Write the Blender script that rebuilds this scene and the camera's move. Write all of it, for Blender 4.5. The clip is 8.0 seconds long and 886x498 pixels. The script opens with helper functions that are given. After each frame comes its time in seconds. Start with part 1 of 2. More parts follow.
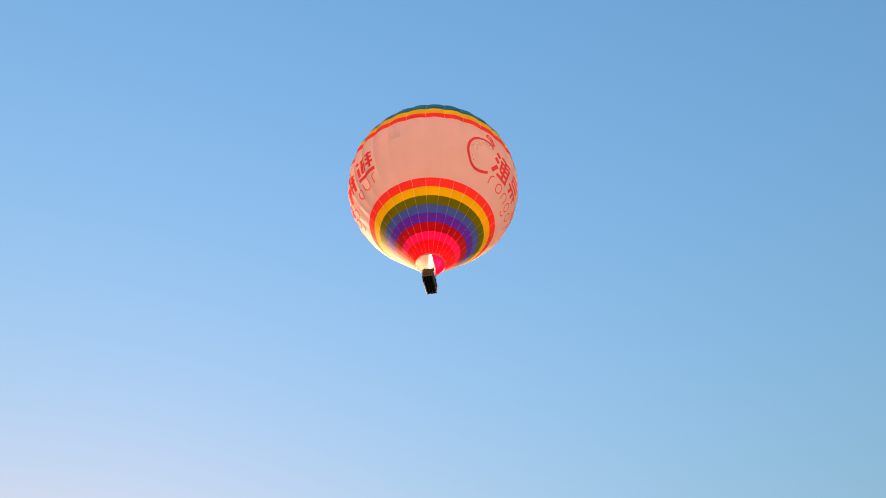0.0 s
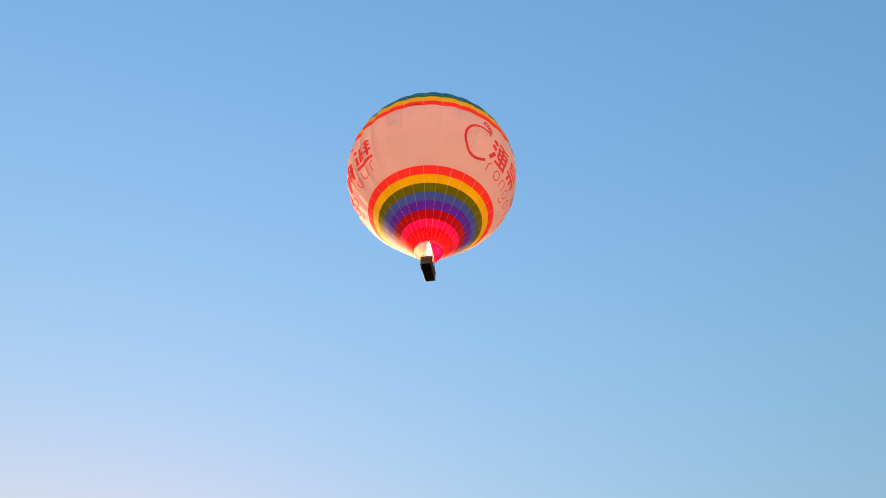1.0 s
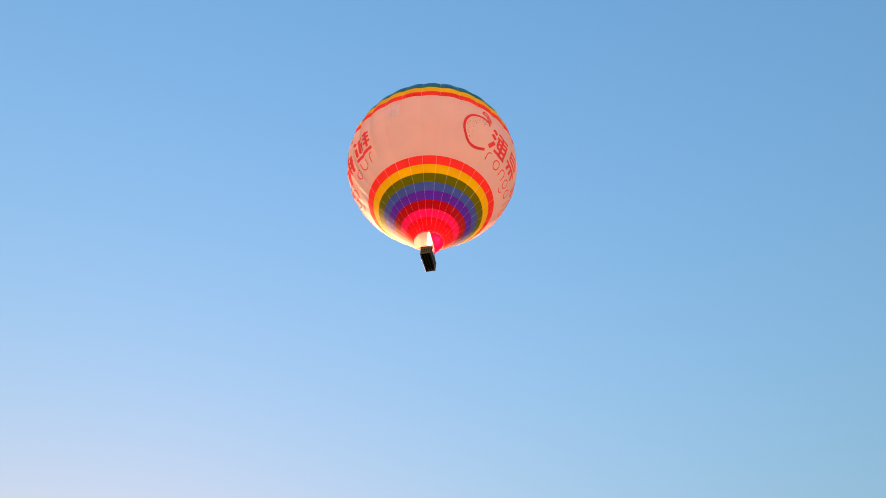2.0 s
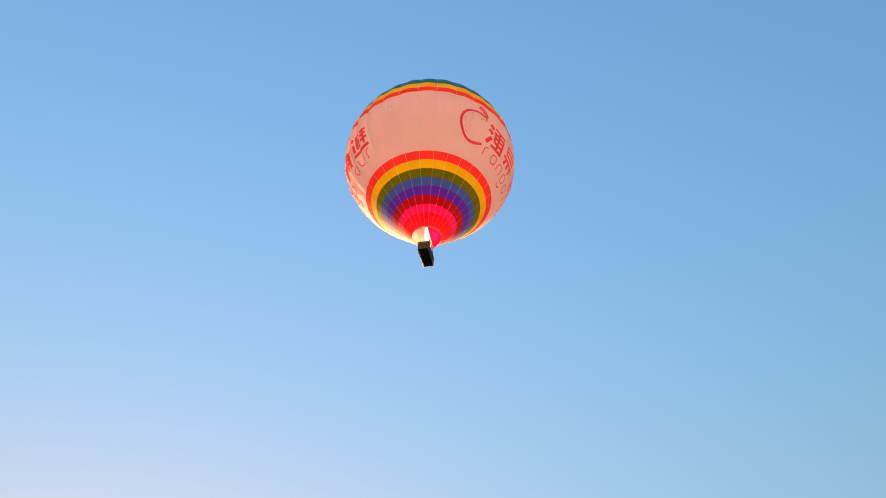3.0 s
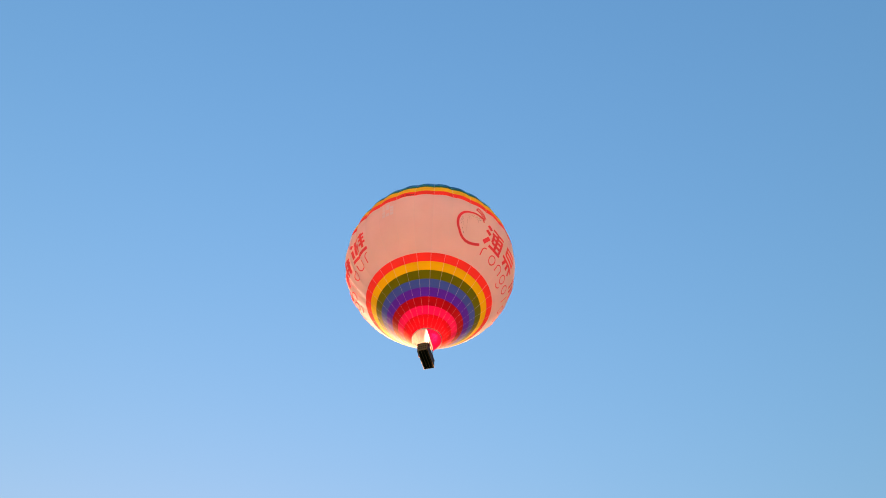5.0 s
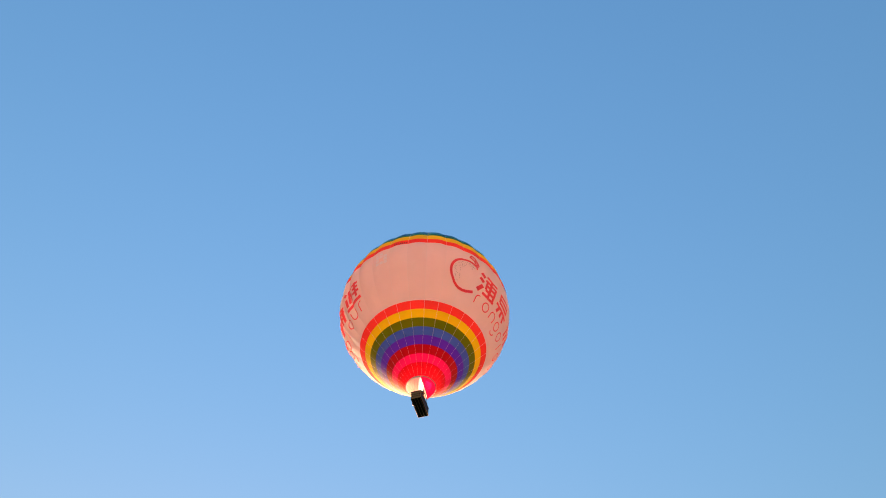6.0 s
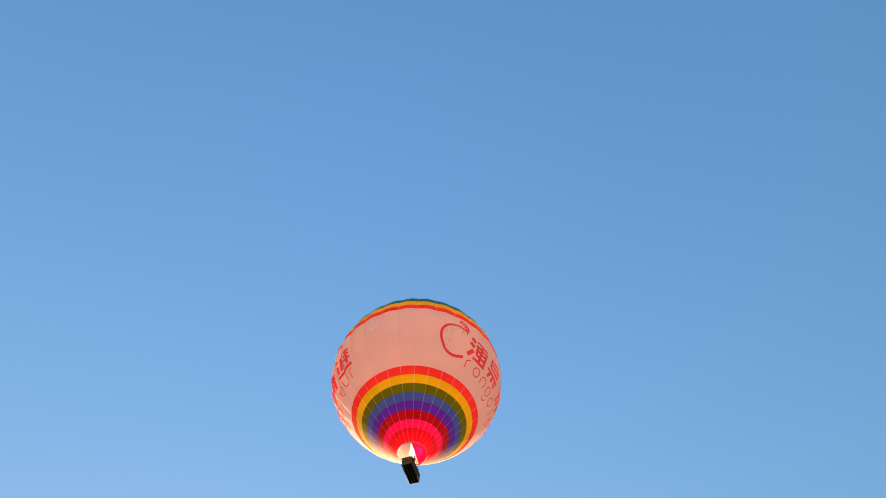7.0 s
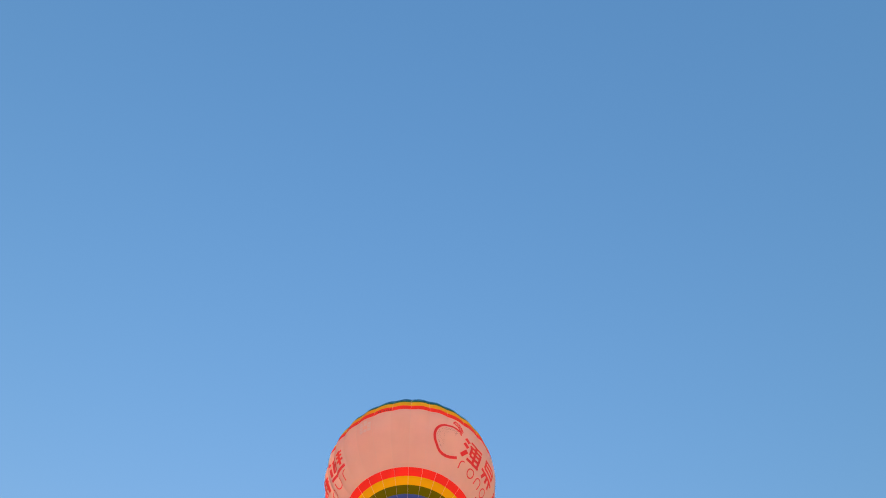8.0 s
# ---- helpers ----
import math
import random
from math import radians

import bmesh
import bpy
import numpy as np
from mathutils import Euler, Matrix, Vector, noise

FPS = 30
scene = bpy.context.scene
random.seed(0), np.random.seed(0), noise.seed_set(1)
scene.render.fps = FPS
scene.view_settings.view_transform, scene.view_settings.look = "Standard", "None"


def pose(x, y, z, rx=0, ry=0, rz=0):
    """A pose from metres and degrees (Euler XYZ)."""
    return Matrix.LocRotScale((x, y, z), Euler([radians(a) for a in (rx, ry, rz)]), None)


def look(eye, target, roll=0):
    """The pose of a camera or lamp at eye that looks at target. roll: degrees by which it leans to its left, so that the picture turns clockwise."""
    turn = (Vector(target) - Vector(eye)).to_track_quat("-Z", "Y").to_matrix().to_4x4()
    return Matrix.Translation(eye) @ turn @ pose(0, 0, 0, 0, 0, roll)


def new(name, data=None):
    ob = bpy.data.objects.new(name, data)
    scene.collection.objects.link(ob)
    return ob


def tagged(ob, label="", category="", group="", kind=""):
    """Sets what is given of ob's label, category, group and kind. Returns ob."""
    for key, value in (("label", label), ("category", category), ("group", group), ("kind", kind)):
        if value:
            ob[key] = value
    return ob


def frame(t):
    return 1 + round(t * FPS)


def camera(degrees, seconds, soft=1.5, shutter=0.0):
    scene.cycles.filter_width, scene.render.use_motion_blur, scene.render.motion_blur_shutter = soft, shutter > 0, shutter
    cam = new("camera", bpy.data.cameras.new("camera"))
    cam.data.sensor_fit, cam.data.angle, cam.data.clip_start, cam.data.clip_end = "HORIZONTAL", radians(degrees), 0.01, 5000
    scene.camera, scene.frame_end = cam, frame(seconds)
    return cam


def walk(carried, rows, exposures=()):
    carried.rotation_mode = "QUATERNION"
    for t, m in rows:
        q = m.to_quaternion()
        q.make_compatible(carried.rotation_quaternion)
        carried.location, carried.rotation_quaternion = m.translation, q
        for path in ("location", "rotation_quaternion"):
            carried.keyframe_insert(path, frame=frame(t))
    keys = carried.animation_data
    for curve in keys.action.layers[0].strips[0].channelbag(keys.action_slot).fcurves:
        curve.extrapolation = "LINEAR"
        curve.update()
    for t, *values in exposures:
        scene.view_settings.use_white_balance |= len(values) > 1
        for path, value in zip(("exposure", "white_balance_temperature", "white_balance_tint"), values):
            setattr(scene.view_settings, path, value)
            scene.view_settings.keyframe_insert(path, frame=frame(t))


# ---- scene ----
cam = camera(45.3, 8.0, soft=1.0)

# the camera's way: metres and degrees
walk(cam, [
    (0.0, pose(-7.49, -82.88, 8.51, 136.138, -1.065, -7.187)),
    (0.5, pose(-7.19, -83.23, 8.54, 135.616, -1.102, -7.061)),
    (1.0, pose(-5.98, -83.03, 8.07, 135.609, -1.169, -6.379)),
    (1.5, pose(-4.43, -82.34, 7.37, 135.765, -1.357, -5.589)),
    (1.7, pose(-4.23, -82.25, 7.29, 135.779, -1.333, -5.409)),
    (2.8, pose(-3.10, -81.74, 6.84, 135.580, -1.204, -4.629)),
    (3.0, pose(-2.90, -81.65, 6.75, 135.812, -1.181, -4.531)),
    (3.5, pose(-1.69, -80.89, 6.12, 137.198, -1.280, -3.809)),
    (4.0, pose(-0.98, -79.98, 5.87, 139.078, -1.193, -3.267)),
    (4.5, pose(0.11, -79.15, 5.24, 141.060, -1.316, -2.652)),
    (4.7, pose(0.41, -79.04, 5.11, 141.854, -1.302, -2.416)),
    (5.8, pose(2.07, -78.40, 4.41, 145.304, -1.222, -1.483)),
    (6.0, pose(2.37, -78.29, 4.28, 145.910, -1.207, -1.400)),
    (6.5, pose(3.71, -77.94, 3.70, 147.745, -1.334, -0.933)),
    (7.0, pose(4.59, -77.60, 2.92, 150.065, -1.151, -0.435)),
    (7.5, pose(4.85, -77.61, 2.36, 152.706, -0.887, -0.168)),
    (8.0, pose(4.61, -78.12, 1.70, 155.536, -0.586, -0.222)),
], exposures=[(0.0, 3.28, 6950, 11), (4.5, 3.24, 6820, 11), (8.0, 3.15, 6650, 13)])

# ---- world, sun ----
SUN_AZ, SUN_EL = -12.0, 4.8          # degrees from +y towards +x, and above the horizon
sun_way = Vector((math.sin(radians(SUN_AZ)) * math.cos(radians(SUN_EL)),
                  math.cos(radians(SUN_AZ)) * math.cos(radians(SUN_EL)), math.sin(radians(SUN_EL))))
world = bpy.data.worlds.new("morning_sky")
scene.world = world
world.use_nodes = True
wn = world.node_tree
sky = wn.nodes.new("ShaderNodeTexSky")
sky.sky_type = "NISHITA"
sky.sun_disc = False
sky.sun_elevation = radians(SUN_EL)
sky.sun_rotation = radians(SUN_AZ)
sky.altitude, sky.air_density, sky.dust_density, sky.ozone_density = 0.0, 3.53, 5.9, 7.15
wn.links.new(sky.outputs[0], wn.nodes["Background"].inputs[0])
wn.nodes["Background"].inputs[1].default_value = 0.15

sun_data = bpy.data.lights.new("sun", "SUN")
sun_data.energy, sun_data.angle, sun_data.color = 2.3, radians(0.5), (1.0, 0.71, 0.50)
sun = new("sun", sun_data)
sun.matrix_world = look(sun_way * 400, (0, 0, 0))

# the gas flame over the burner
flame_data = bpy.data.lights.new("flame_light", "POINT")
flame_data.energy, flame_data.shadow_soft_size, flame_data.color = 42.0, 0.2, (1.0, 0.64, 0.36)
flame_light = new("flame_light", flame_data)
flame_light.location = (0.0, 0.0, 93.2)


# ---- materials ----
def mat(name):
    m = bpy.data.materials.new(name)
    m.use_nodes = True
    m.node_tree.nodes.clear()
    return m, m.node_tree.nodes, m.node_tree.links


def fabric(name, colour, passing=0.5, tint=None, sheen=0.55, ripple=0.25, spread=2.2):
    """Coated ripstop nylon: reflects and lets light through."""
    m, n, l = mat(name)
    out = n.new("ShaderNodeOutputMaterial")
    co = n.new("ShaderNodeTexCoord")
    big = n.new("ShaderNodeTexNoise")
    big.inputs["Scale"].default_value, big.inputs["Detail"].default_value = 0.35, 3
    fine = n.new("ShaderNodeTexNoise")
    fine.inputs["Scale"].default_value, fine.inputs["Detail"].default_value = 2.2, 5
    l.new(co.outputs["Object"], big.inputs["Vector"])
    l.new(co.outputs["Object"], fine.inputs["Vector"])
    info = n.new("ShaderNodeObjectInfo")
    # cloth faded unevenly, and from panel to panel
    a = n.new("ShaderNodeMath")
    a.operation = "MULTIPLY_ADD"
    l.new(big.outputs["Fac"], a.inputs[0])
    a.inputs[1].default_value, a.inputs[2].default_value = 0.14, 0.90
    b = n.new("ShaderNodeMath")
    b.operation = "MULTIPLY_ADD"
    l.new(info.outputs["Random"], b.inputs[0])
    b.inputs[1].default_value = 0.06
    l.new(a.outputs[0], b.inputs[2])
    hsv = n.new("ShaderNodeHueSaturation")
    hsv.inputs["Color"].default_value = (*colour, 1)
    l.new(b.outputs[0], hsv.inputs["Value"])
    hst = n.new("ShaderNodeHueSaturation")
    hst.inputs["Color"].default_value = (*(tint or colour), 1)
    l.new(b.outputs[0], hst.inputs["Value"])
    bump = n.new("ShaderNodeBump")
    bump.inputs["Strength"].default_value, bump.inputs["Distance"].default_value = ripple, 0.06
    l.new(fine.outputs["Fac"], bump.inputs["Height"])
    dif = n.new("ShaderNodeBsdfDiffuse")
    l.new(hsv.outputs[0], dif.inputs["Color"])
    tra = n.new("ShaderNodeBsdfTranslucent")
    l.new(hst.outputs[0], tra.inputs["Color"])
    # the silky coating glances light at a flat angle
    silk = n.new("ShaderNodeBsdfGlossy")
    silk.inputs["Color"].default_value = (sheen, sheen * 0.76, sheen * 0.50, 1)
    silk.inputs["Roughness"].default_value = 0.7
    fres = n.new("ShaderNodeLayerWeight")
    fres.inputs["Blend"].default_value = 0.5
    steep = n.new("ShaderNodeMath")
    steep.operation, steep.inputs[1].default_value = "POWER", spread
    l.new(fres.outputs["Facing"], steep.inputs[0])
    share = n.new("ShaderNodeMath")
    share.operation, share.inputs[1].default_value = "MULTIPLY", 0.26
    l.new(steep.outputs[0], share.inputs[0])
    for s in (dif, tra, silk, fres):
        l.new(bump.outputs[0], s.inputs["Normal"])
    mix = n.new("ShaderNodeMixShader")
    mix.inputs[0].default_value = passing
    l.new(dif.outputs[0], mix.inputs[1])
    l.new(tra.outputs[0], mix.inputs[2])
    both = n.new("ShaderNodeMixShader")
    l.new(share.outputs[0], both.inputs[0])
    l.new(mix.outputs[0], both.inputs[1])
    l.new(silk.outputs[0], both.inputs[2])
    l.new(both.outputs[0], out.inputs["Surface"])
    return m


def solid(name, colour, rough=0.6, metal=0.0, scale=20.0, vary=0.3, relief=0.2, second=None):
    m, n, l = mat(name)
    out = n.new("ShaderNodeOutputMaterial")
    p = n.new("ShaderNodeBsdfPrincipled")
    co = n.new("ShaderNodeTexCoord")
    no = n.new("ShaderNodeTexNoise")
    no.inputs["Scale"].default_value, no.inputs["Detail"].default_value = scale, 6
    l.new(co.outputs["Object"], no.inputs["Vector"])
    lo = second or tuple(c * (1 - vary) for c in colour)
    mx = n.new("ShaderNodeMix")
    mx.data_type = "RGBA"
    mx.inputs[6].default_value, mx.inputs[7].default_value = (*lo, 1), (*colour, 1)
    l.new(no.outputs["Fac"], mx.inputs[0])
    l.new(mx.outputs[2], p.inputs["Base Color"])
    bump = n.new("ShaderNodeBump")
    bump.inputs["Strength"].default_value, bump.inputs["Distance"].default_value = relief, 0.02
    l.new(no.outputs["Fac"], bump.inputs["Height"])
    l.new(bump.outputs[0], p.inputs["Normal"])
    p.inputs["Specular IOR Level"].default_value = 0.1 if rough > 0.85 else 0.25 if rough > 0.55 else 0.5
    p.inputs["Roughness"].default_value, p.inputs["Metallic"].default_value = rough, metal
    l.new(p.outputs[0], out.inputs["Surface"])
    return m


def glow(name, colour, strength, thick):
    """Burning gas: clear, but for the share that glows, in streaks."""
    m, n, l = mat(name)
    out = n.new("ShaderNodeOutputMaterial")
    e = n.new("ShaderNodeEmission")
    e.inputs[0].default_value, e.inputs[1].default_value = (*colour, 1), strength
    clear = n.new("ShaderNodeBsdfTransparent")
    co = n.new("ShaderNodeTexCoord")
    stretch = n.new("ShaderNodeMapping")
    stretch.inputs["Scale"].default_value = (5.0, 5.0, 0.9)
    streak = n.new("ShaderNodeTexNoise")
    streak.inputs["Scale"].default_value, streak.inputs["Detail"].default_value = 1.0, 3
    share = n.new("ShaderNodeMath")
    share.operation, share.inputs[1].default_value = "MULTIPLY", 2 * thick
    mix = n.new("ShaderNodeMixShader")
    l.new(co.outputs["Object"], stretch.inputs["Vector"])
    l.new(stretch.outputs[0], streak.inputs["Vector"])
    l.new(streak.outputs["Fac"], share.inputs[0])
    l.new(share.outputs[0], mix.inputs[0])
    l.new(clear.outputs[0], mix.inputs[1])
    l.new(e.outputs[0], mix.inputs[2])
    l.new(mix.outputs[0], out.inputs["Surface"])
    return m


WHITE = fabric("white_nylon", (0.92, 0.86, 0.84), 0.68, (0.97, 0.70, 0.62), sheen=0.52)
RED = fabric("red_nylon", (0.97, 0.055, 0.045), 0.86, sheen=0.46)
YELLOW = fabric("yellow_nylon", (0.90, 0.63, 0.012), 0.80, sheen=0.60)
OLIVE = fabric("green_nylon", (0.11, 0.13, 0.006), 0.84, (0.130, 0.175, 0.004), sheen=0.80, spread=1.6)
BLUE = fabric("blue_nylon", (0.045, 0.09, 0.26), 0.84, (0.050, 0.125, 0.52), sheen=0.80, spread=1.6)
PURPLE = fabric("purple_nylon", (0.07, 0.015, 0.20), 0.84, (0.10, 0.026, 0.56), sheen=0.80, spread=1.6)
DARK_RED = fabric("dark_red_nylon", (0.34, 0.006, 0.012), 0.84, (0.40, 0.006, 0.013), sheen=0.80, spread=1.6)
PINK = fabric("pink_nylon", (0.90, 0.012, 0.14), 0.78, sheen=0.80, spread=1.6)
SCARLET = fabric("scarlet_nylon", (0.64, 0.006, 0.018), 0.78, sheen=0.80, spread=1.6)
GREEN = fabric("green_crown_nylon", (0.035, 0.26, 0.12), 0.6, sheen=0.20)
TEAL = fabric("teal_nylon", (0.030, 0.30, 0.62), 0.6, sheen=0.20)
MAGENTA = fabric("magenta_nylon", (0.78, 0.006, 0.065), 0.82, sheen=0.13)
CREAM_CLOTH = fabric("cream_cloth", (0.84, 0.76, 0.64), 0.40, sheen=0.1)
PRINT = fabric("red_print", (0.98, 0.07, 0.09), 0.94, (0.98, 0.12, 0.155), sheen=0.8)
BLACK_PRINT = fabric("black_print", (0.09, 0.05, 0.05), 0.4)
GREY_PATCH = fabric("grey_patch", (0.92, 0.90, 0.90), 0.80, (0.98, 0.94, 0.94), sheen=0.33)
TAPE = fabric("white_webbing", (0.85, 0.80, 0.76), 0.5, (0.95, 0.88, 0.82), sheen=0.39)
HEM = solid("white_rope", (0.85, 0.82, 0.76), 0.8, 0, 30, 0.15, 0.3)
WICKER = solid("brown_wicker", (0.62, 0.30, 0.12), 0.75, 0, 60, 0.5, 0.8)
DARK_GREEN = solid("dark_green_canvas", (0.005, 0.012, 0.008), 0.95, 0, 12, 0.5, 0.3)
# leather of rim and poles; the same dark brown stands for shade
SUEDE_AND_SHADE = solid("dark_leather_and_shade", (0.06, 0.032, 0.018), 0.6, 0, 30, 0.4, 0.3)
WOOD = solid("pale_ash_wood", (0.22, 0.18, 0.10), 0.55, 0, 30, 0.3, 0.2)
STEEL = solid("burner_steel", (0.42, 0.41, 0.40), 0.35, 1.0, 40, 0.3, 0.1)
CABLE = solid("steel_cable", (0.25, 0.25, 0.25), 0.4, 1.0, 40, 0.3, 0.1)
RED_CAN = solid("red_painted_metal", (0.55, 0.03, 0.02), 0.4, 0, 20, 0.2, 0.1)
FLAME = glow("gas_flame", (1.0, 0.84, 0.58), 0.5, 0.10)
FLAME_CORE = glow("gas_flame_core", (1.0, 0.86, 0.62), 0.5, 0.30)
FIELD = solid("dry_grass_field", (0.15, 0.12, 0.055), 0.95, 0, 0.05, 0.4, 0.3, (0.21, 0.165, 0.09))


# ---- helpers ----
def mesh_from(name, verts, faces, material, smooth=True):
    me = bpy.data.meshes.new(name)
    me.from_pydata(verts, [], faces)
    me.validate()
    me.materials.append(material)
    if smooth:
        me.polygons.foreach_set("use_smooth", [True] * len(me.polygons))
    me.update()
    return me


def mesh_part(name, me, parent, label="", turn=0.0):
    ob = new(name, me)
    ob.parent = parent
    ob.rotation_euler = (0, 0, turn)
    return tagged(ob, label)


def part(name, bm, material, parent, label="", smooth=False):
    me = bpy.data.meshes.new(name)
    bmesh.ops.recalc_face_normals(bm, faces=bm.faces)
    bm.to_mesh(me)
    bm.free()
    me.materials.append(material)
    if smooth:
        me.polygons.foreach_set("use_smooth", [True] * len(me.polygons))
    ob = new(name, me)
    ob.parent = parent
    return tagged(ob, label)


def add_box(bm, size, at, bevel=0.0, turn=None):
    made = bmesh.ops.create_cube(bm, size=1.0)["verts"]
    m = Matrix.Translation(at) @ (turn or Matrix()) @ Matrix.Diagonal((*size, 1))
    bmesh.ops.transform(bm, matrix=m, verts=made)
    if bevel:
        edges = list({e for v in made for e in v.link_edges})
        bmesh.ops.bevel(bm, geom=edges, offset=bevel, segments=2, affect="EDGES", profile=0.5)


def add_rod(bm, a, b, radius, sides=8):
    a, b = Vector(a), Vector(b)
    way = b - a
    m = Matrix.Translation((a + b) / 2) @ way.to_track_quat("Z", "Y").to_matrix().to_4x4()
    bmesh.ops.create_cone(bm, cap_ends=True, segments=sides, radius1=radius, radius2=radius, depth=way.length, matrix=m)


# ---- ground under the flight ----
bm = bmesh.new()
rings = [0, 20, 60, 150, 400, 1000, 2000, 4000]
ring_verts = []
for rad in rings:
    ring_verts.append([bm.verts.new((rad * math.cos(a * math.tau / 48), rad * math.sin(a * math.tau / 48),
                                     0.0 if rad < 100 else -0.4 * math.sin(a * 3.1) ** 2)) for a in range(48)] if rad else [bm.verts.new((0, 0, 0))])
for a in range(48):
    bm.faces.new((ring_verts[0][0], ring_verts[1][a], ring_verts[1][(a + 1) % 48]))
for lo, hi in zip(ring_verts[1:], ring_verts[2:]):
    for a in range(48):
        bm.faces.new((lo[a], hi[a], hi[(a + 1) % 48], lo[(a + 1) % 48]))
ground = part("ground", bm, FIELD, None, "dry grass field under the balloon flight", True)
tagged(ground, category="ground", kind="structure")

# ---- the balloon ----
ZC = 105.43                      # height of the envelope's widest ring
R, UP, DOWN, PHI, R_MOUTH = 10.08, 0.992, 0.93, 39.6, 1.63
BASE = -16.35                   # underside of the basket, from the widest ring
GORES = 28
STEP = math.tau / GORES
PHASE = radians(0.4) - math.pi / 2
Z_CONE = -DOWN * R * math.sin(radians(PHI))
R_CONE = R * math.cos(radians(PHI))
SLOPE = math.sin(radians(PHI)) / (DOWN * math.cos(radians(PHI)))
Z_MOUTH = Z_CONE - (R_CONE - R_MOUTH) / SLOPE


def radius_at(h):
    if h >= 0:
        return R * math.sqrt(max(0.0, 1 - (h / (UP * R)) ** 2))
    if h > Z_CONE:
        return R * math.sqrt(1 - (h / (DOWN * R)) ** 2)
    return R_CONE - (Z_CONE - h) * SLOPE


def outward(h):
    """The slope of the skin at height h: its normal's parts outward and up."""
    d = (radius_at(min(h + 0.02, UP * R)) - radius_at(h - 0.02)) / 0.04
    k = math.hypot(1, d)
    return 1 / k, -d / k


def belly(h):
    """How far the cloth bulges between the tapes."""
    k = min(1.0, max(0.0, (h + 0.72 * R) / (0.95 * R)))
    return 0.003 + 0.090 * k * k * (3 - 2 * k)


def slack(az):
    """The cloth hangs slacker on the side that the wind presses."""
    d = math.cos(az - radians(183))
    lee = math.cos(az - radians(28))
    return 1.0 + 3.0 * max(0.0, d) ** 6 + 1.0 * max(0.0, lee) ** 8


def folds(az, h):
    """Deep folds of slack cloth above the cone, on the side that the wind presses."""
    side = max(0.0, math.cos(az - radians(184))) ** 9
    low = min(1.0, max(0.0, (h + 0.70 * R) / (0.30 * R)))
    high = min(1.0, max(0.0, (0.10 * R - h) / (0.40 * R)))
    return 0.24 * side * low * low * (3 - 2 * low) * high


def skin(az, h, lift=0.0):
    """A point of the skin, az counted from +x; local to the balloon's base."""
    u = ((az - PHASE) / STEP) % 1.0
    no, nz = outward(h)
    hump = math.sin(math.pi * u)
    d = belly(h) * slack(az) * (hump - 0.6) + lift
    d += folds(az, h) * (hump - 0.35)
    # soft creases, none on the tapes
    k = min(1.0, max(0.0, (h + 0.75 * R) / (0.4 * R)))
    d += 0.035 * k * hump * noise.noise((az * 9.0, h * 0.35, 4.0)) + 0.012 * k * hump * noise.noise((az * 26.0, h * 0.9, 9.0))
    r = radius_at(h) + d * no
    return (r * math.cos(az), r * math.sin(az), h + d * nz - BASE)


balloon = new("hot_air_balloon")
balloon.location = (0, 0, ZC + BASE)
tagged(balloon, "white hot-air balloon with rainbow bands and red drawings, aloft", "hot-air balloon")

# crown cap, the parent of the cloth parts
H_CROWN = 0.93 * R
verts, faces, n_ring = [], [], GORES * 4
cap_h = [H_CROWN + (UP * R - H_CROWN) * k / 4 for k in range(4)]
for h in cap_h:
    for i in range(n_ring):
        verts.append(skin(PHASE + i * STEP / 4, h, 0.0 if h > H_CROWN else 0.006))
verts.append((0, 0, UP * R - BASE))
for k in range(3):
    for i in range(n_ring):
        j = (i + 1) % n_ring
        faces.append((k * n_ring + i, k * n_ring + j, (k + 1) * n_ring + j, (k + 1) * n_ring + i))
for i in range(n_ring):
    faces.append((3 * n_ring + i, 3 * n_ring + (i + 1) % n_ring, 4 * n_ring))
envelope = mesh_part("envelope", mesh_from("envelope", verts, faces, TEAL), balloon, "inflated envelope with a teal crown")

BANDS = [   # name, cloth, lower and upper edge as parts of R, rows
    ("scarlet_panel", SCARLET, None, -1.161, 4), ("pink_panel", PINK, -1.161, -1.090, 3),
    ("dark_red_panel", DARK_RED, -1.090, -1.014, 3), ("purple_panel", PURPLE, -1.014, -0.938, 3),
    ("blue_panel", BLUE, -0.938, -0.868, 3), ("olive_panel", OLIVE, -0.868, -0.794, 3),
    ("yellow_panel", YELLOW, -0.794, -0.721, 3), ("red_panel", RED, -0.721, -0.648, 3),
    ("white_panel", WHITE, -0.648, 0.088, 24), ("red_top_panel", RED, 0.088, 0.185, 4),
    ("yellow_top_panel", YELLOW, 0.185, 0.305, 5), ("green_top_panel", GREEN, 0.305, 0.362, 3), ("teal_top_panel", TEAL, 0.362, 0.93, 22)]
ACROSS = 8


def tape_half(h):
    """Half the angle that a load tape covers at height h."""
    return (0.0016 * radius_at(h) if h < -0.648 * R else 0.008) / max(radius_at(h), 0.5)


for name, cloth, lo, hi, rows in BANDS:
    a, b = (Z_MOUTH if lo is None else lo * R), hi * R
    faces = [(q, q + 1, q + ACROSS + 2, q + ACROSS + 1) for k in range(rows) for q in range(k * (ACROSS + 1), k * (ACROSS + 1) + ACROSS)]
    for g in range(GORES):
        verts = []
        for k in range(rows + 1):
            h = a + (b - a) * k / rows
            for i in range(ACROSS + 1):
                # the cloth ends under the tapes
                e = 0.7 * tape_half(h) / STEP
                verts.append(skin(PHASE + (g + min(max(i / ACROSS, e), 1 - e)) * STEP, h))
        mesh_part(name, mesh_from(name, verts, faces, cloth), envelope)

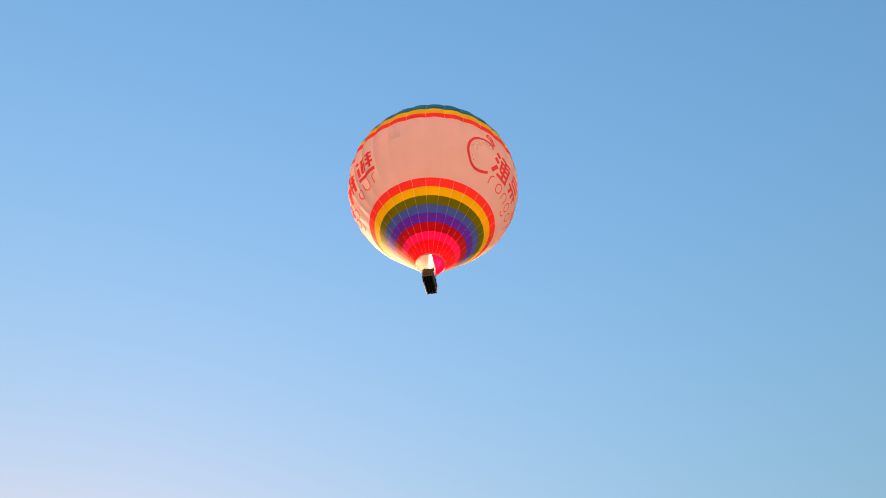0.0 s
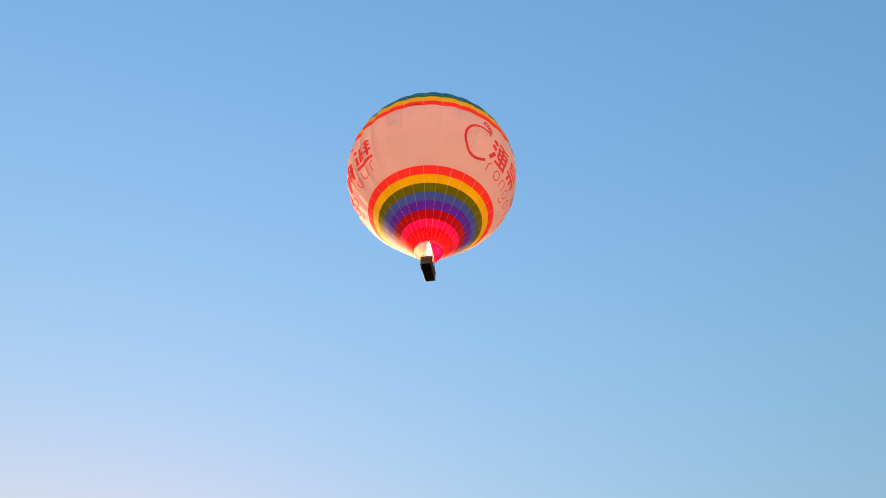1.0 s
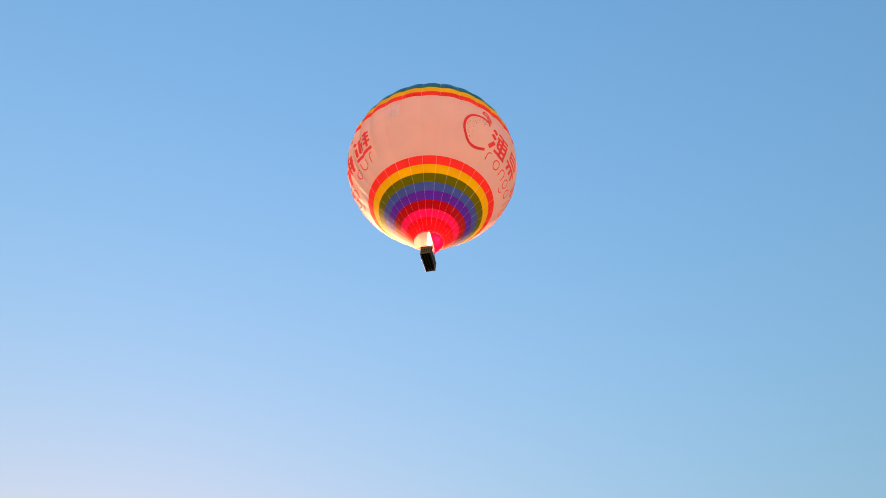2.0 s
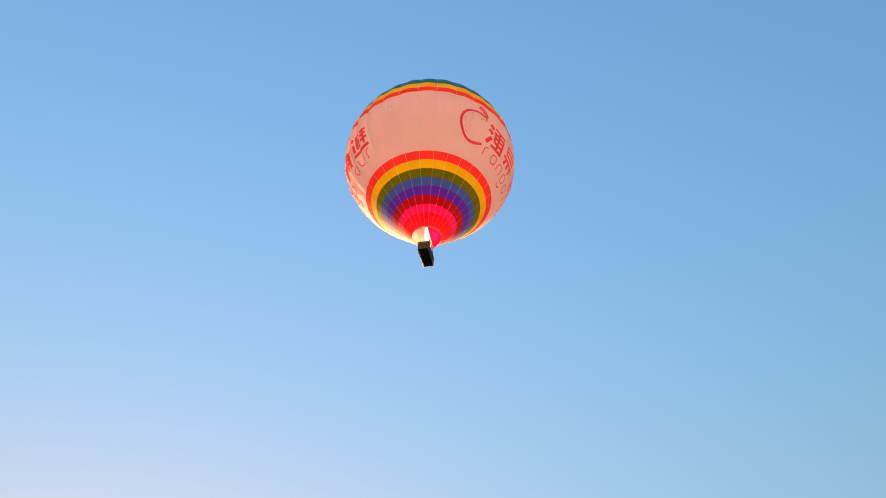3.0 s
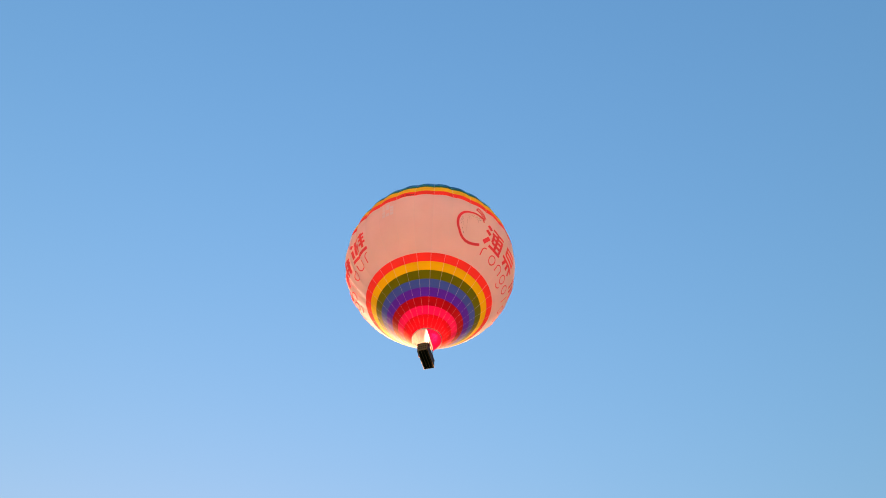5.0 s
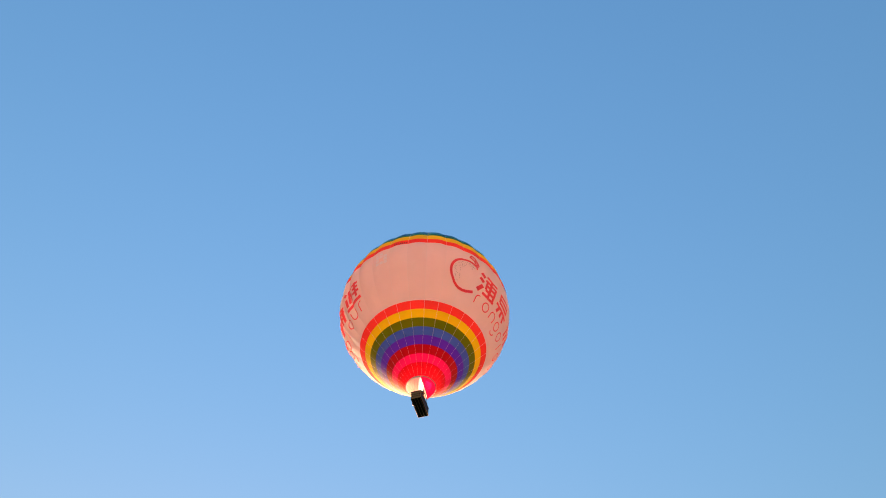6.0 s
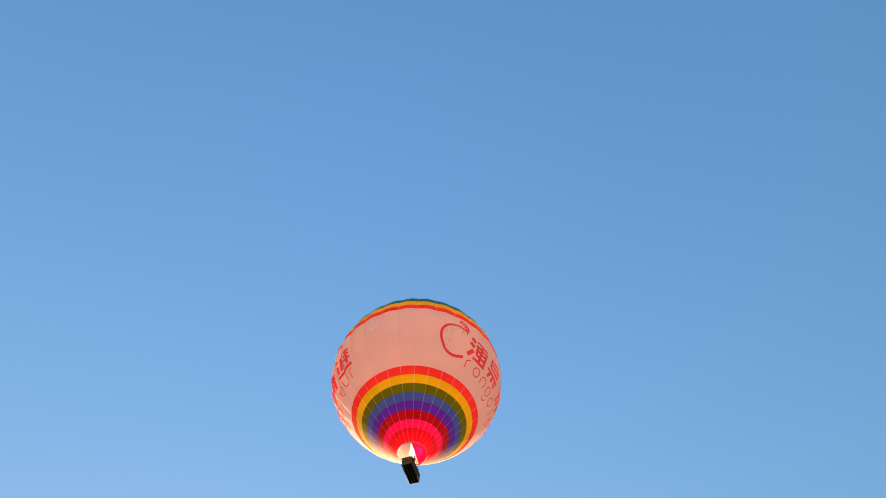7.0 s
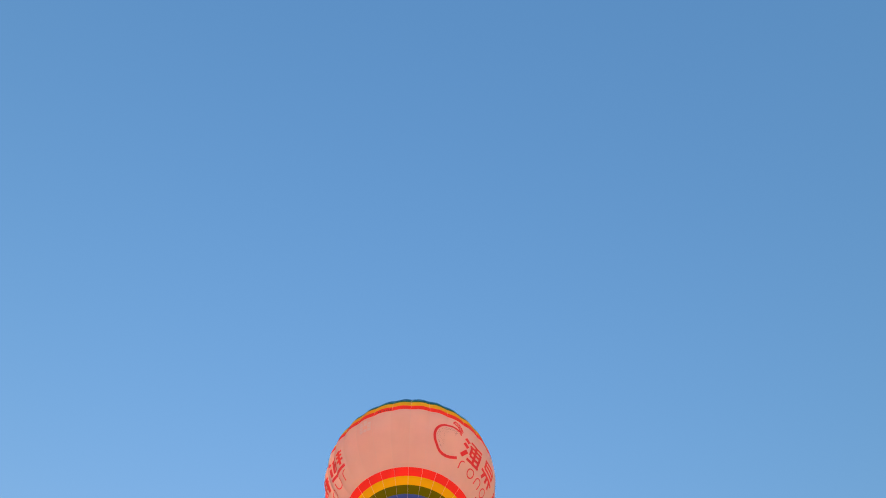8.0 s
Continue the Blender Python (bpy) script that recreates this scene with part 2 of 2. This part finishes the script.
# load tapes up the seams
levels = [Z_MOUTH + (H_CROWN - Z_MOUTH) * k / 60 for k in range(61)]
faces = [(q, q + 1, q + 4, q + 3) for k in range(60) for q in (3 * k, 3 * k + 1)]
for g in range(GORES):
    verts = []
    for h in levels:
        half = tape_half(h)
        rise = min(0.022, half * radius_at(h))
        for s, lift in ((-1, 0.0008), (0, 0.0008 + 0.3 * rise), (1, 0.0008)):
            verts.append(skin(PHASE + g * STEP + s * half, h, lift))
    mesh_part("load_tape", mesh_from("load_tape", verts, faces, TAPE), envelope)

# hem of the mouth
bm = bmesh.new()
for i in range(56):
    a0, a1 = PHASE + i * STEP / 2, PHASE + (i + 1) * STEP / 2
    add_rod(bm, skin(a0, Z_MOUTH, 0.02), skin(a1, Z_MOUTH, 0.02), 0.056, 6)
part("mouth_hem", bm, HEM, envelope, "white rope hem of the mouth", True)

# scoop: a half round of cloth over the mouth, its free edge sagging
FRONT = -math.pi / 2
A0, A1 = FRONT - radians(4), FRONT + radians(155)
verts, faces = [], []
NU, NV = 24, 8
p0, p1 = Vector(skin(A0, Z_MOUTH)), Vector(skin(A1, Z_MOUTH)) + Vector((0.04, 0.0, -0.42))
for i in range(NU + 1):
    f = i / NU
    rim = Vector(skin(A0 + (A1 - A0) * f, Z_MOUTH, -0.03))
    edge = p0.lerp(p1, f) + Vector((0.22, 0.0, -0.55)) * math.sin(math.pi * f)
    for j in range(NV + 1):
        g = j / NV
        q = rim.lerp(edge, g) + Vector((0.10, 0, -0.28)) * math.sin(math.pi * g) * math.sin(math.pi * f)
        verts.append(q)
for i in range(NU):
    for j in range(NV):
        q = i * (NV + 1) + j
        faces.append((q, q + 1, q + NV + 2, q + NV + 1))
mesh_part("scoop", mesh_from("scoop", verts, faces, MAGENTA), envelope, "magenta wind scoop over half the mouth")

# cream cloth added behind the flame, in place of the mouth's sunlit inner wall
verts, faces = [], []
NU, NV = 40, 14
for i in range(NU + 1):
    az = radians(68) + radians(118) * i / NU
    tall = 0.3 + 3.5 * max(0.0, math.sin(az))
    for j in range(NV + 1):
        g = j / NV
        r = R_MOUTH - 0.07 - 0.05 * g + 0.030 * math.sin(i * 1.9) * g + 0.02 * math.sin(math.pi * g)
        verts.append((r * math.cos(az), r * math.sin(az), Z_MOUTH - BASE + tall * g))
for i in range(NU):
    for j in range(NV):
        q = i * (NV + 1) + j
        faces.append((q, q + NV + 1, q + NV + 2, q + 1))
mesh_part("inner_skirt", mesh_from("inner_skirt", verts, faces, CREAM_CLOTH), envelope, "cream cloth added inside the mouth for the sunlit inner wall")


# ---- drawings on the skin ----
def ribbon(lines, width, name, material, label, centre_az, centre_h, lift=0.035):
    """Strokes in metres round (centre_az, centre_h), laid on the skin. Each is a list of (x, y)."""
    verts, faces = [], []
    r0 = radius_at(centre_h)
    for line in lines:
        w = width
        if isinstance(line[0], (int, float)):
            w, line = line[0], line[1:]
        fine = []
        for (x0, y0), (x1, y1) in zip(line, line[1:]):
            n = max(2, int(math.hypot(x1 - x0, y1 - y0) / 0.16))
            fine += [(x0 + (x1 - x0) * k / n, y0 + (y1 - y0) * k / n) for k in range(n)]
        fine.append(line[-1])
        start = len(verts)
        for k, (x, y) in enumerate(fine):
            xa, ya = fine[max(k - 1, 0)]
            xb, yb = fine[min(k + 1, len(fine) - 1)]
            d = math.hypot(xb - xa, yb - ya) or 1.0
            nx, ny = -(yb - ya) / d, (xb - xa) / d
            for s in (-0.5, -0.17, 0.17, 0.5):
                px, py = x + nx * w * s, y + ny * w * s
                h = centre_h + py * outward(centre_h)[0]
                verts.append(skin(centre_az + px / r0, h, lift))
        for k in range(len(fine) - 1):
            for j in range(3):
                q = start + 4 * k + j
                faces.append((q, q + 4, q + 5, q + 1))
    return mesh_part(name, mesh_from(name, verts, faces, material), envelope, label)


def arc(cx, cy, rx, ry, a, b, n=24):
    return [(cx + rx * math.cos(radians(a + (b - a) * k / n)), cy + ry * math.sin(radians(a + (b - a) * k / n))) for k in range(n + 1)]


def az_of(deg):
    return FRONT + radians(deg)


# block signs: plain bars within a square of side 2, the strokes' width first where it differs
SIGN_A = [[0.46, (-0.98, 0.95), (-0.58, 0.62)], [0.46, (-1.05, 0.36), (-0.62, 0.06)], [0.50, (-1.08, -0.95), (-0.62, -0.28)],
          [(-0.40, 0.90), (0.95, 0.78)], [(-0.45, 0.46), (0.98, 0.40)], [0.40, (0.25, 0.95), (0.25, -0.90)], [(-0.25, 0.02), (0.90, 0.02)],
          [(-0.25, -0.44), (0.85, -0.44)], [(0.85, 0.40), (0.85, -0.85)], [(-0.25, 0.46), (-0.25, -0.44)], [(-0.48, -0.92), (1.05, -0.92)]]
SIGN_B = [[(-0.72, 0.92), (0.72, 0.92)], [(-0.72, 0.48), (0.72, 0.48)], [(-0.72, 0.06), (0.72, 0.06)], [(-0.72, 0.98), (-0.72, 0.0)],
          [(0.72, 0.98), (0.72, 0.0)], [(-1.05, -0.36), (1.05, -0.36)], [0.40, (-0.42, -0.30), (-0.70, -1.0)],
          [0.40, (0.42, -0.30), (0.70, -1.0)], [0.40, (0.0, -0.30), (0.0, -1.0)]]
SIGN_C = [[(-1.0, 0.72), (-0.10, 0.72)], [0.40, (-0.62, 0.95), (-0.80, -0.95)], [(-0.95, 0.15), (-0.15, 0.15)],
          [0.38, (-0.15, 0.15), (-0.30, -0.90)], [(0.15, 0.72), (1.0, 0.72)], [(0.15, 0.22), (1.0, 0.22)],
          [0.38, (0.36, 0.95), (0.36, -0.90)], [(0.15, -0.32), (0.95, -0.32)], [0.38, (0.80, 0.70), (0.80, -0.95)]]
SIGN_D = [[0.42, (-0.95, 0.92), (-0.68, 0.62)], [0.42, (-0.80, 0.25), (-0.80, -0.62)], [0.40, (-1.05, -0.92), (1.05, -0.92)],
          [(-0.50, 0.72), (0.15, 0.72)], [0.36, (-0.30, 0.95), (-0.42, -0.55)], [(-0.50, 0.20), (0.10, 0.20)], [0.36, (0.02, 0.25), (-0.08, -0.55)],
          [(0.30, 0.74), (1.0, 0.74)], [(0.28, 0.32), (0.98, 0.32)], [0.36, (0.64, 0.95), (0.64, -0.62)], [(0.22, -0.14), (1.02, -0.14)]]
# thin marks under them: hooks, rings and bars
RING, BAR = arc(0, 0, 0.42, 0.48, 0, 360, 24), [(0, 0.7), (0, -0.5)]
HOOK = [(-0.24, -0.5)] + arc(0.14, 0.10, 0.38, 0.40, 180, 80, 8)
ARCH = [(-0.40, -0.5)] + arc(0, 0.05, 0.40, 0.42, 180, 0, 12) + [(0.40, -0.5)]
CUP = [(-0.40, 0.5)] + arc(0, -0.05, 0.40, 0.42, 180, 360, 12) + [(0.40, 0.5)]
MARKS = [[HOOK], [RING], [ARCH], [RING, arc(0, -0.75, 0.42, 0.32, 0, -150, 8)], [RING], [BAR], [RING], [CUP], [HOOK]]


def drawing(turn):
    """Fruit outline with four block signs and a row of thin marks."""
    # round above, running to a blunt corner below
    fruit = [arc(0, 0, 2.0, 2.05, 62, 205, 34) + [(-1.62, -1.20), (-1.36, -1.62), (-1.02, -1.92), (-0.58, -2.10), (-0.1, -2.16), (0.4, -2.10), (0.9, -1.94), (1.36, -1.74)]]
    ribbon(fruit, 0.31, "fruit_outline", PRINT, "red fruit outline drawn on the cloth", az_of(29.5 + turn), -0.275 * R)
    leaf = [[0.22, (-0.15, 0.35), (0.5, 0.05), (0.85, -0.45), (1.05, -1.05)], [0.20, (-0.1, 0.40), (0.15, 0.80), (0.60, 0.62), (1.0, 0.15), (1.25, -0.35)],
            [0.16, (0.10, 0.55), (0.62, 0.28), (0.95, -0.15), (1.15, -0.65)], [0.16, (0.25, 0.10), (0.72, 0.05)]]
    ribbon(leaf, 0.2, "leaf_drawing", PRINT, "", az_of(30.6 + turn), -0.04 * R)
    rng = random.Random(7)
    dots = []
    for i in range(70):
        a, d = rng.uniform(60, 235), 1.72 - 0.85 * rng.random() ** 1.6
        x, y = d * math.cos(radians(a)), d * math.sin(radians(a))
        dots.append([0.05, (x, y), (x + 0.05, y)])
    ribbon(dots, 0.07, "dot_pattern", BLACK_PRINT, "small dark dots inside the fruit", az_of(29.5 + turn), -0.275 * R)
    for sign, deg, h in ((SIGN_A, 48.9, -0.26), (SIGN_B, 69.5, -0.26), (SIGN_C, 94.0, -0.26), (SIGN_D, 118.5, -0.26)):
        lines = [[v if isinstance(v, float) else (v[0] * 1.42, v[1] * 1.36) for v in line] for line in sign]
        ribbon(lines, 0.34, "block_sign", PRINT, "", az_of(deg + turn), h * R)
    for k, mark in enumerate(MARKS):
        lines = [[(x * 1.15, y * 1.15) for x, y in line] for line in mark]
        ribbon(lines, 0.135, "thin_mark", PRINT, "", az_of(43.3 + 10.1 * k + turn), -0.475 * R)


drawing(0.0)
drawing(180.0)

# faint grey patch, a block of squares
squares = []
for i in range(3):
    for j in range(4):
        if (i, j) not in ((2, 0), (1, 2)):
            y = 0.98 - j * 0.52
            squares.append([(-0.52 + i * 0.52, y), (-0.52 + i * 0.52, y - 0.44)])
ribbon(squares, 0.42, "patch", GREY_PATCH, "faint grey patch of squares", az_of(-30.9), -0.065 * R, 0.02)
# registration: plain bars
bars = [[0.12, (-0.70 + i * 0.24, -0.14), (-0.70 + i * 0.24, 0.14)] for i in range(7) if i != 2] + [[0.05, (-0.27, 0), (-0.16, 0)]]
ribbon(bars, 0.16, "registration_bars", BLACK_PRINT, "black registration bars", az_of(-17.8), 0.116 * R, 0.02)

# ---- burner, flame, cables, basket ----
TURN = Matrix.Rotation(radians(-17.5), 4, "Z")
LONG, WIDE, TALL = 2.80, 1.12, 1.12


def turned(bm):
    bmesh.ops.transform(bm, matrix=Matrix.Translation((-0.03, 0.0, 0.17)) @ TURN, verts=bm.verts)
    return bm


# basket: woven body with hollow inside
bm = bmesh.new()
add_box(bm, (WIDE, LONG, 0.05), (0, 0, 0.085), 0.01)
basket = part("basket", turned(bm), DARK_GREEN, balloon, "long wicker basket with a dark green floor")
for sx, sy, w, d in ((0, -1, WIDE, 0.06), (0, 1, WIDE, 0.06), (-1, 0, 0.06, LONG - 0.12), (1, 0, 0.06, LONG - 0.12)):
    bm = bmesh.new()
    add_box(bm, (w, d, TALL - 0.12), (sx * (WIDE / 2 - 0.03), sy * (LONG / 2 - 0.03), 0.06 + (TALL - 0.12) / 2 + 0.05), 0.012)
    # the long sides' shade is put into their colour, darker than the ends
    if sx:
        part("side_wall", turned(bm), SUEDE_AND_SHADE, basket, "wicker long side, its shade put in as dark brown")
    else:
        part("side_wall", turned(bm), WICKER, basket, "brown woven wicker end")
bm = bmesh.new()
for sx in (-1, 1):
    add_rod(bm, (sx * WIDE / 2, -LONG / 2, TALL), (sx * WIDE / 2, LONG / 2, TALL), 0.045, 10)
for sy in (-1, 1):
    add_rod(bm, (-WIDE / 2, sy * LONG / 2, TALL), (WIDE / 2, sy * LONG / 2, TALL), 0.045, 10)
part("padded_rim", turned(bm), SUEDE_AND_SHADE, basket, "dark leather padded rim", True)
# rope of wicker round the floor's edge
bm = bmesh.new()
for sx in (-1, 1):
    add_rod(bm, (sx * WIDE / 2, -LONG / 2, 0.10), (sx * WIDE / 2, LONG / 2, 0.10), 0.032, 8)
for sy in (-1, 1):
    add_rod(bm, (-WIDE / 2, sy * LONG / 2, 0.10), (WIDE / 2, sy * LONG / 2, 0.10), 0.032, 8)
part("floor_edging", turned(bm), WICKER, basket, "brown wicker edging round the floor", True)
for i in range(4):
    bm = bmesh.new()
    add_box(bm, (0.016, LONG + 0.04, 0.045), (-WIDE / 2 + 0.10 + i * (WIDE - 0.20) / 3, 0, 0.0375), 0.005)
    part("skid", turned(bm), WOOD, basket, "pale wooden skid under the floor")
# step holes in the short sides: plates, with the holes' shade as dark colour
for sy in (-1, 1):
    for row in range(2):
        for i in range(4):
            bm = bmesh.new()
            add_box(bm, (0.13, 0.02, 0.15), (-0.36 + i * 0.24, sy * (LONG / 2 + 0.003), 0.42 + row * 0.28), 0.004)
            part("step_hole", turned(bm), SUEDE_AND_SHADE, basket)
# bag hung outside
bm = bmesh.new()
add_box(bm, (0.16, 0.3, 0.36), (-WIDE / 2 - 0.09, -0.35, 0.45), 0.05)
part("outside_bag", turned(bm), RED_CAN, basket, "small red bag hung outside")

# burner frame on four poles
Z_FRAME = TALL + 1.0
bm = bmesh.new()
FX, FY = 0.5, 0.62
for a, b in (((-FX, -FY), (FX, -FY)), ((FX, -FY), (FX, FY)), ((FX, FY), (-FX, FY)), ((-FX, FY), (-FX, -FY))):
    add_rod(bm, (*a, Z_FRAME), (*b, Z_FRAME), 0.03, 8)
burner = part("burner", turned(bm), STEEL, balloon, "twin gas burner in a steel frame", True)
for sx in (-1, 1):
    bm = bmesh.new()
    bmesh.ops.create_cone(bm, cap_ends=True, segments=18, radius1=0.17, radius2=0.20, depth=0.42, matrix=Matrix.Translation((sx * 0.22, 0, Z_FRAME + 0.12)))
    part("burner_can", turned(bm), STEEL, burner, "", True)
    bm = bmesh.new()
    for k in range(5):
        zc = Z_FRAME - 0.02 + 0.08 * k
        for i in range(16):
            a0, a1 = i * math.tau / 16, (i + 1) * math.tau / 16
            add_rod(bm, (sx * 0.22 + 0.215 * math.cos(a0), 0.215 * math.sin(a0), zc), (sx * 0.22 + 0.215 * math.cos(a1), 0.215 * math.sin(a1), zc), 0.014, 5)
    part("coil", turned(bm), STEEL, burner, "", True)
for sx in (-1, 1):
    for sy in (-1, 1):
        bm = bmesh.new()
        add_rod(bm, (sx * WIDE / 2, sy * (LONG / 2 - 0.5), TALL), (sx * FX, sy * FY, Z_FRAME), 0.03, 8)
        part("pole", turned(bm), SUEDE_AND_SHADE, burner, "leather-sleeved pole", True)

# flame over the burner: a bright core in a thin hull
def flame_shape(width, height):
    verts, faces = [], []
    for k in range(17):
        f = k / 16
        rad = width * math.sin(math.pi * min(1.0, 0.10 + 0.90 * f)) ** 0.6 * (1.05 - 0.25 * f) + 0.005
        for i in range(20):
            a = i * math.tau / 20
            wob = 1 + 0.10 * math.sin(3 * a + 5 * f) + 0.06 * math.sin(5 * a - 11 * f)
            verts.append((0.02 + rad * wob * math.cos(a), rad * wob * math.sin(a), Z_FRAME + 0.30 + height * f))
    for k in range(16):
        for i in range(20):
            j = (i + 1) % 20
            faces.append((20 * k + i, 20 * k + j, 20 * k + 20 + j, 20 * k + 20 + i))
    return verts, faces


mesh_part("flame", mesh_from("flame", *flame_shape(0.36, 3.2), FLAME), burner, "pale gas flame")
mesh_part("flame_core", mesh_from("flame_core", *flame_shape(0.22, 2.8), FLAME_CORE), burner, "bright core of the flame")

# flying wires from the mouth to the frame
for g in range(0, GORES, 2):
    a = PHASE + g * STEP
    top = Vector(skin(a, Z_MOUTH, 0.02))
    corner = TURN @ Vector((FX if math.cos(a) > 0 else -FX, FY if math.sin(a) > 0 else -FY, Z_FRAME))
    bm = bmesh.new()
    add_rod(bm, top, corner, 0.008, 5)
    part("flying_wire", bm, CABLE, balloon)
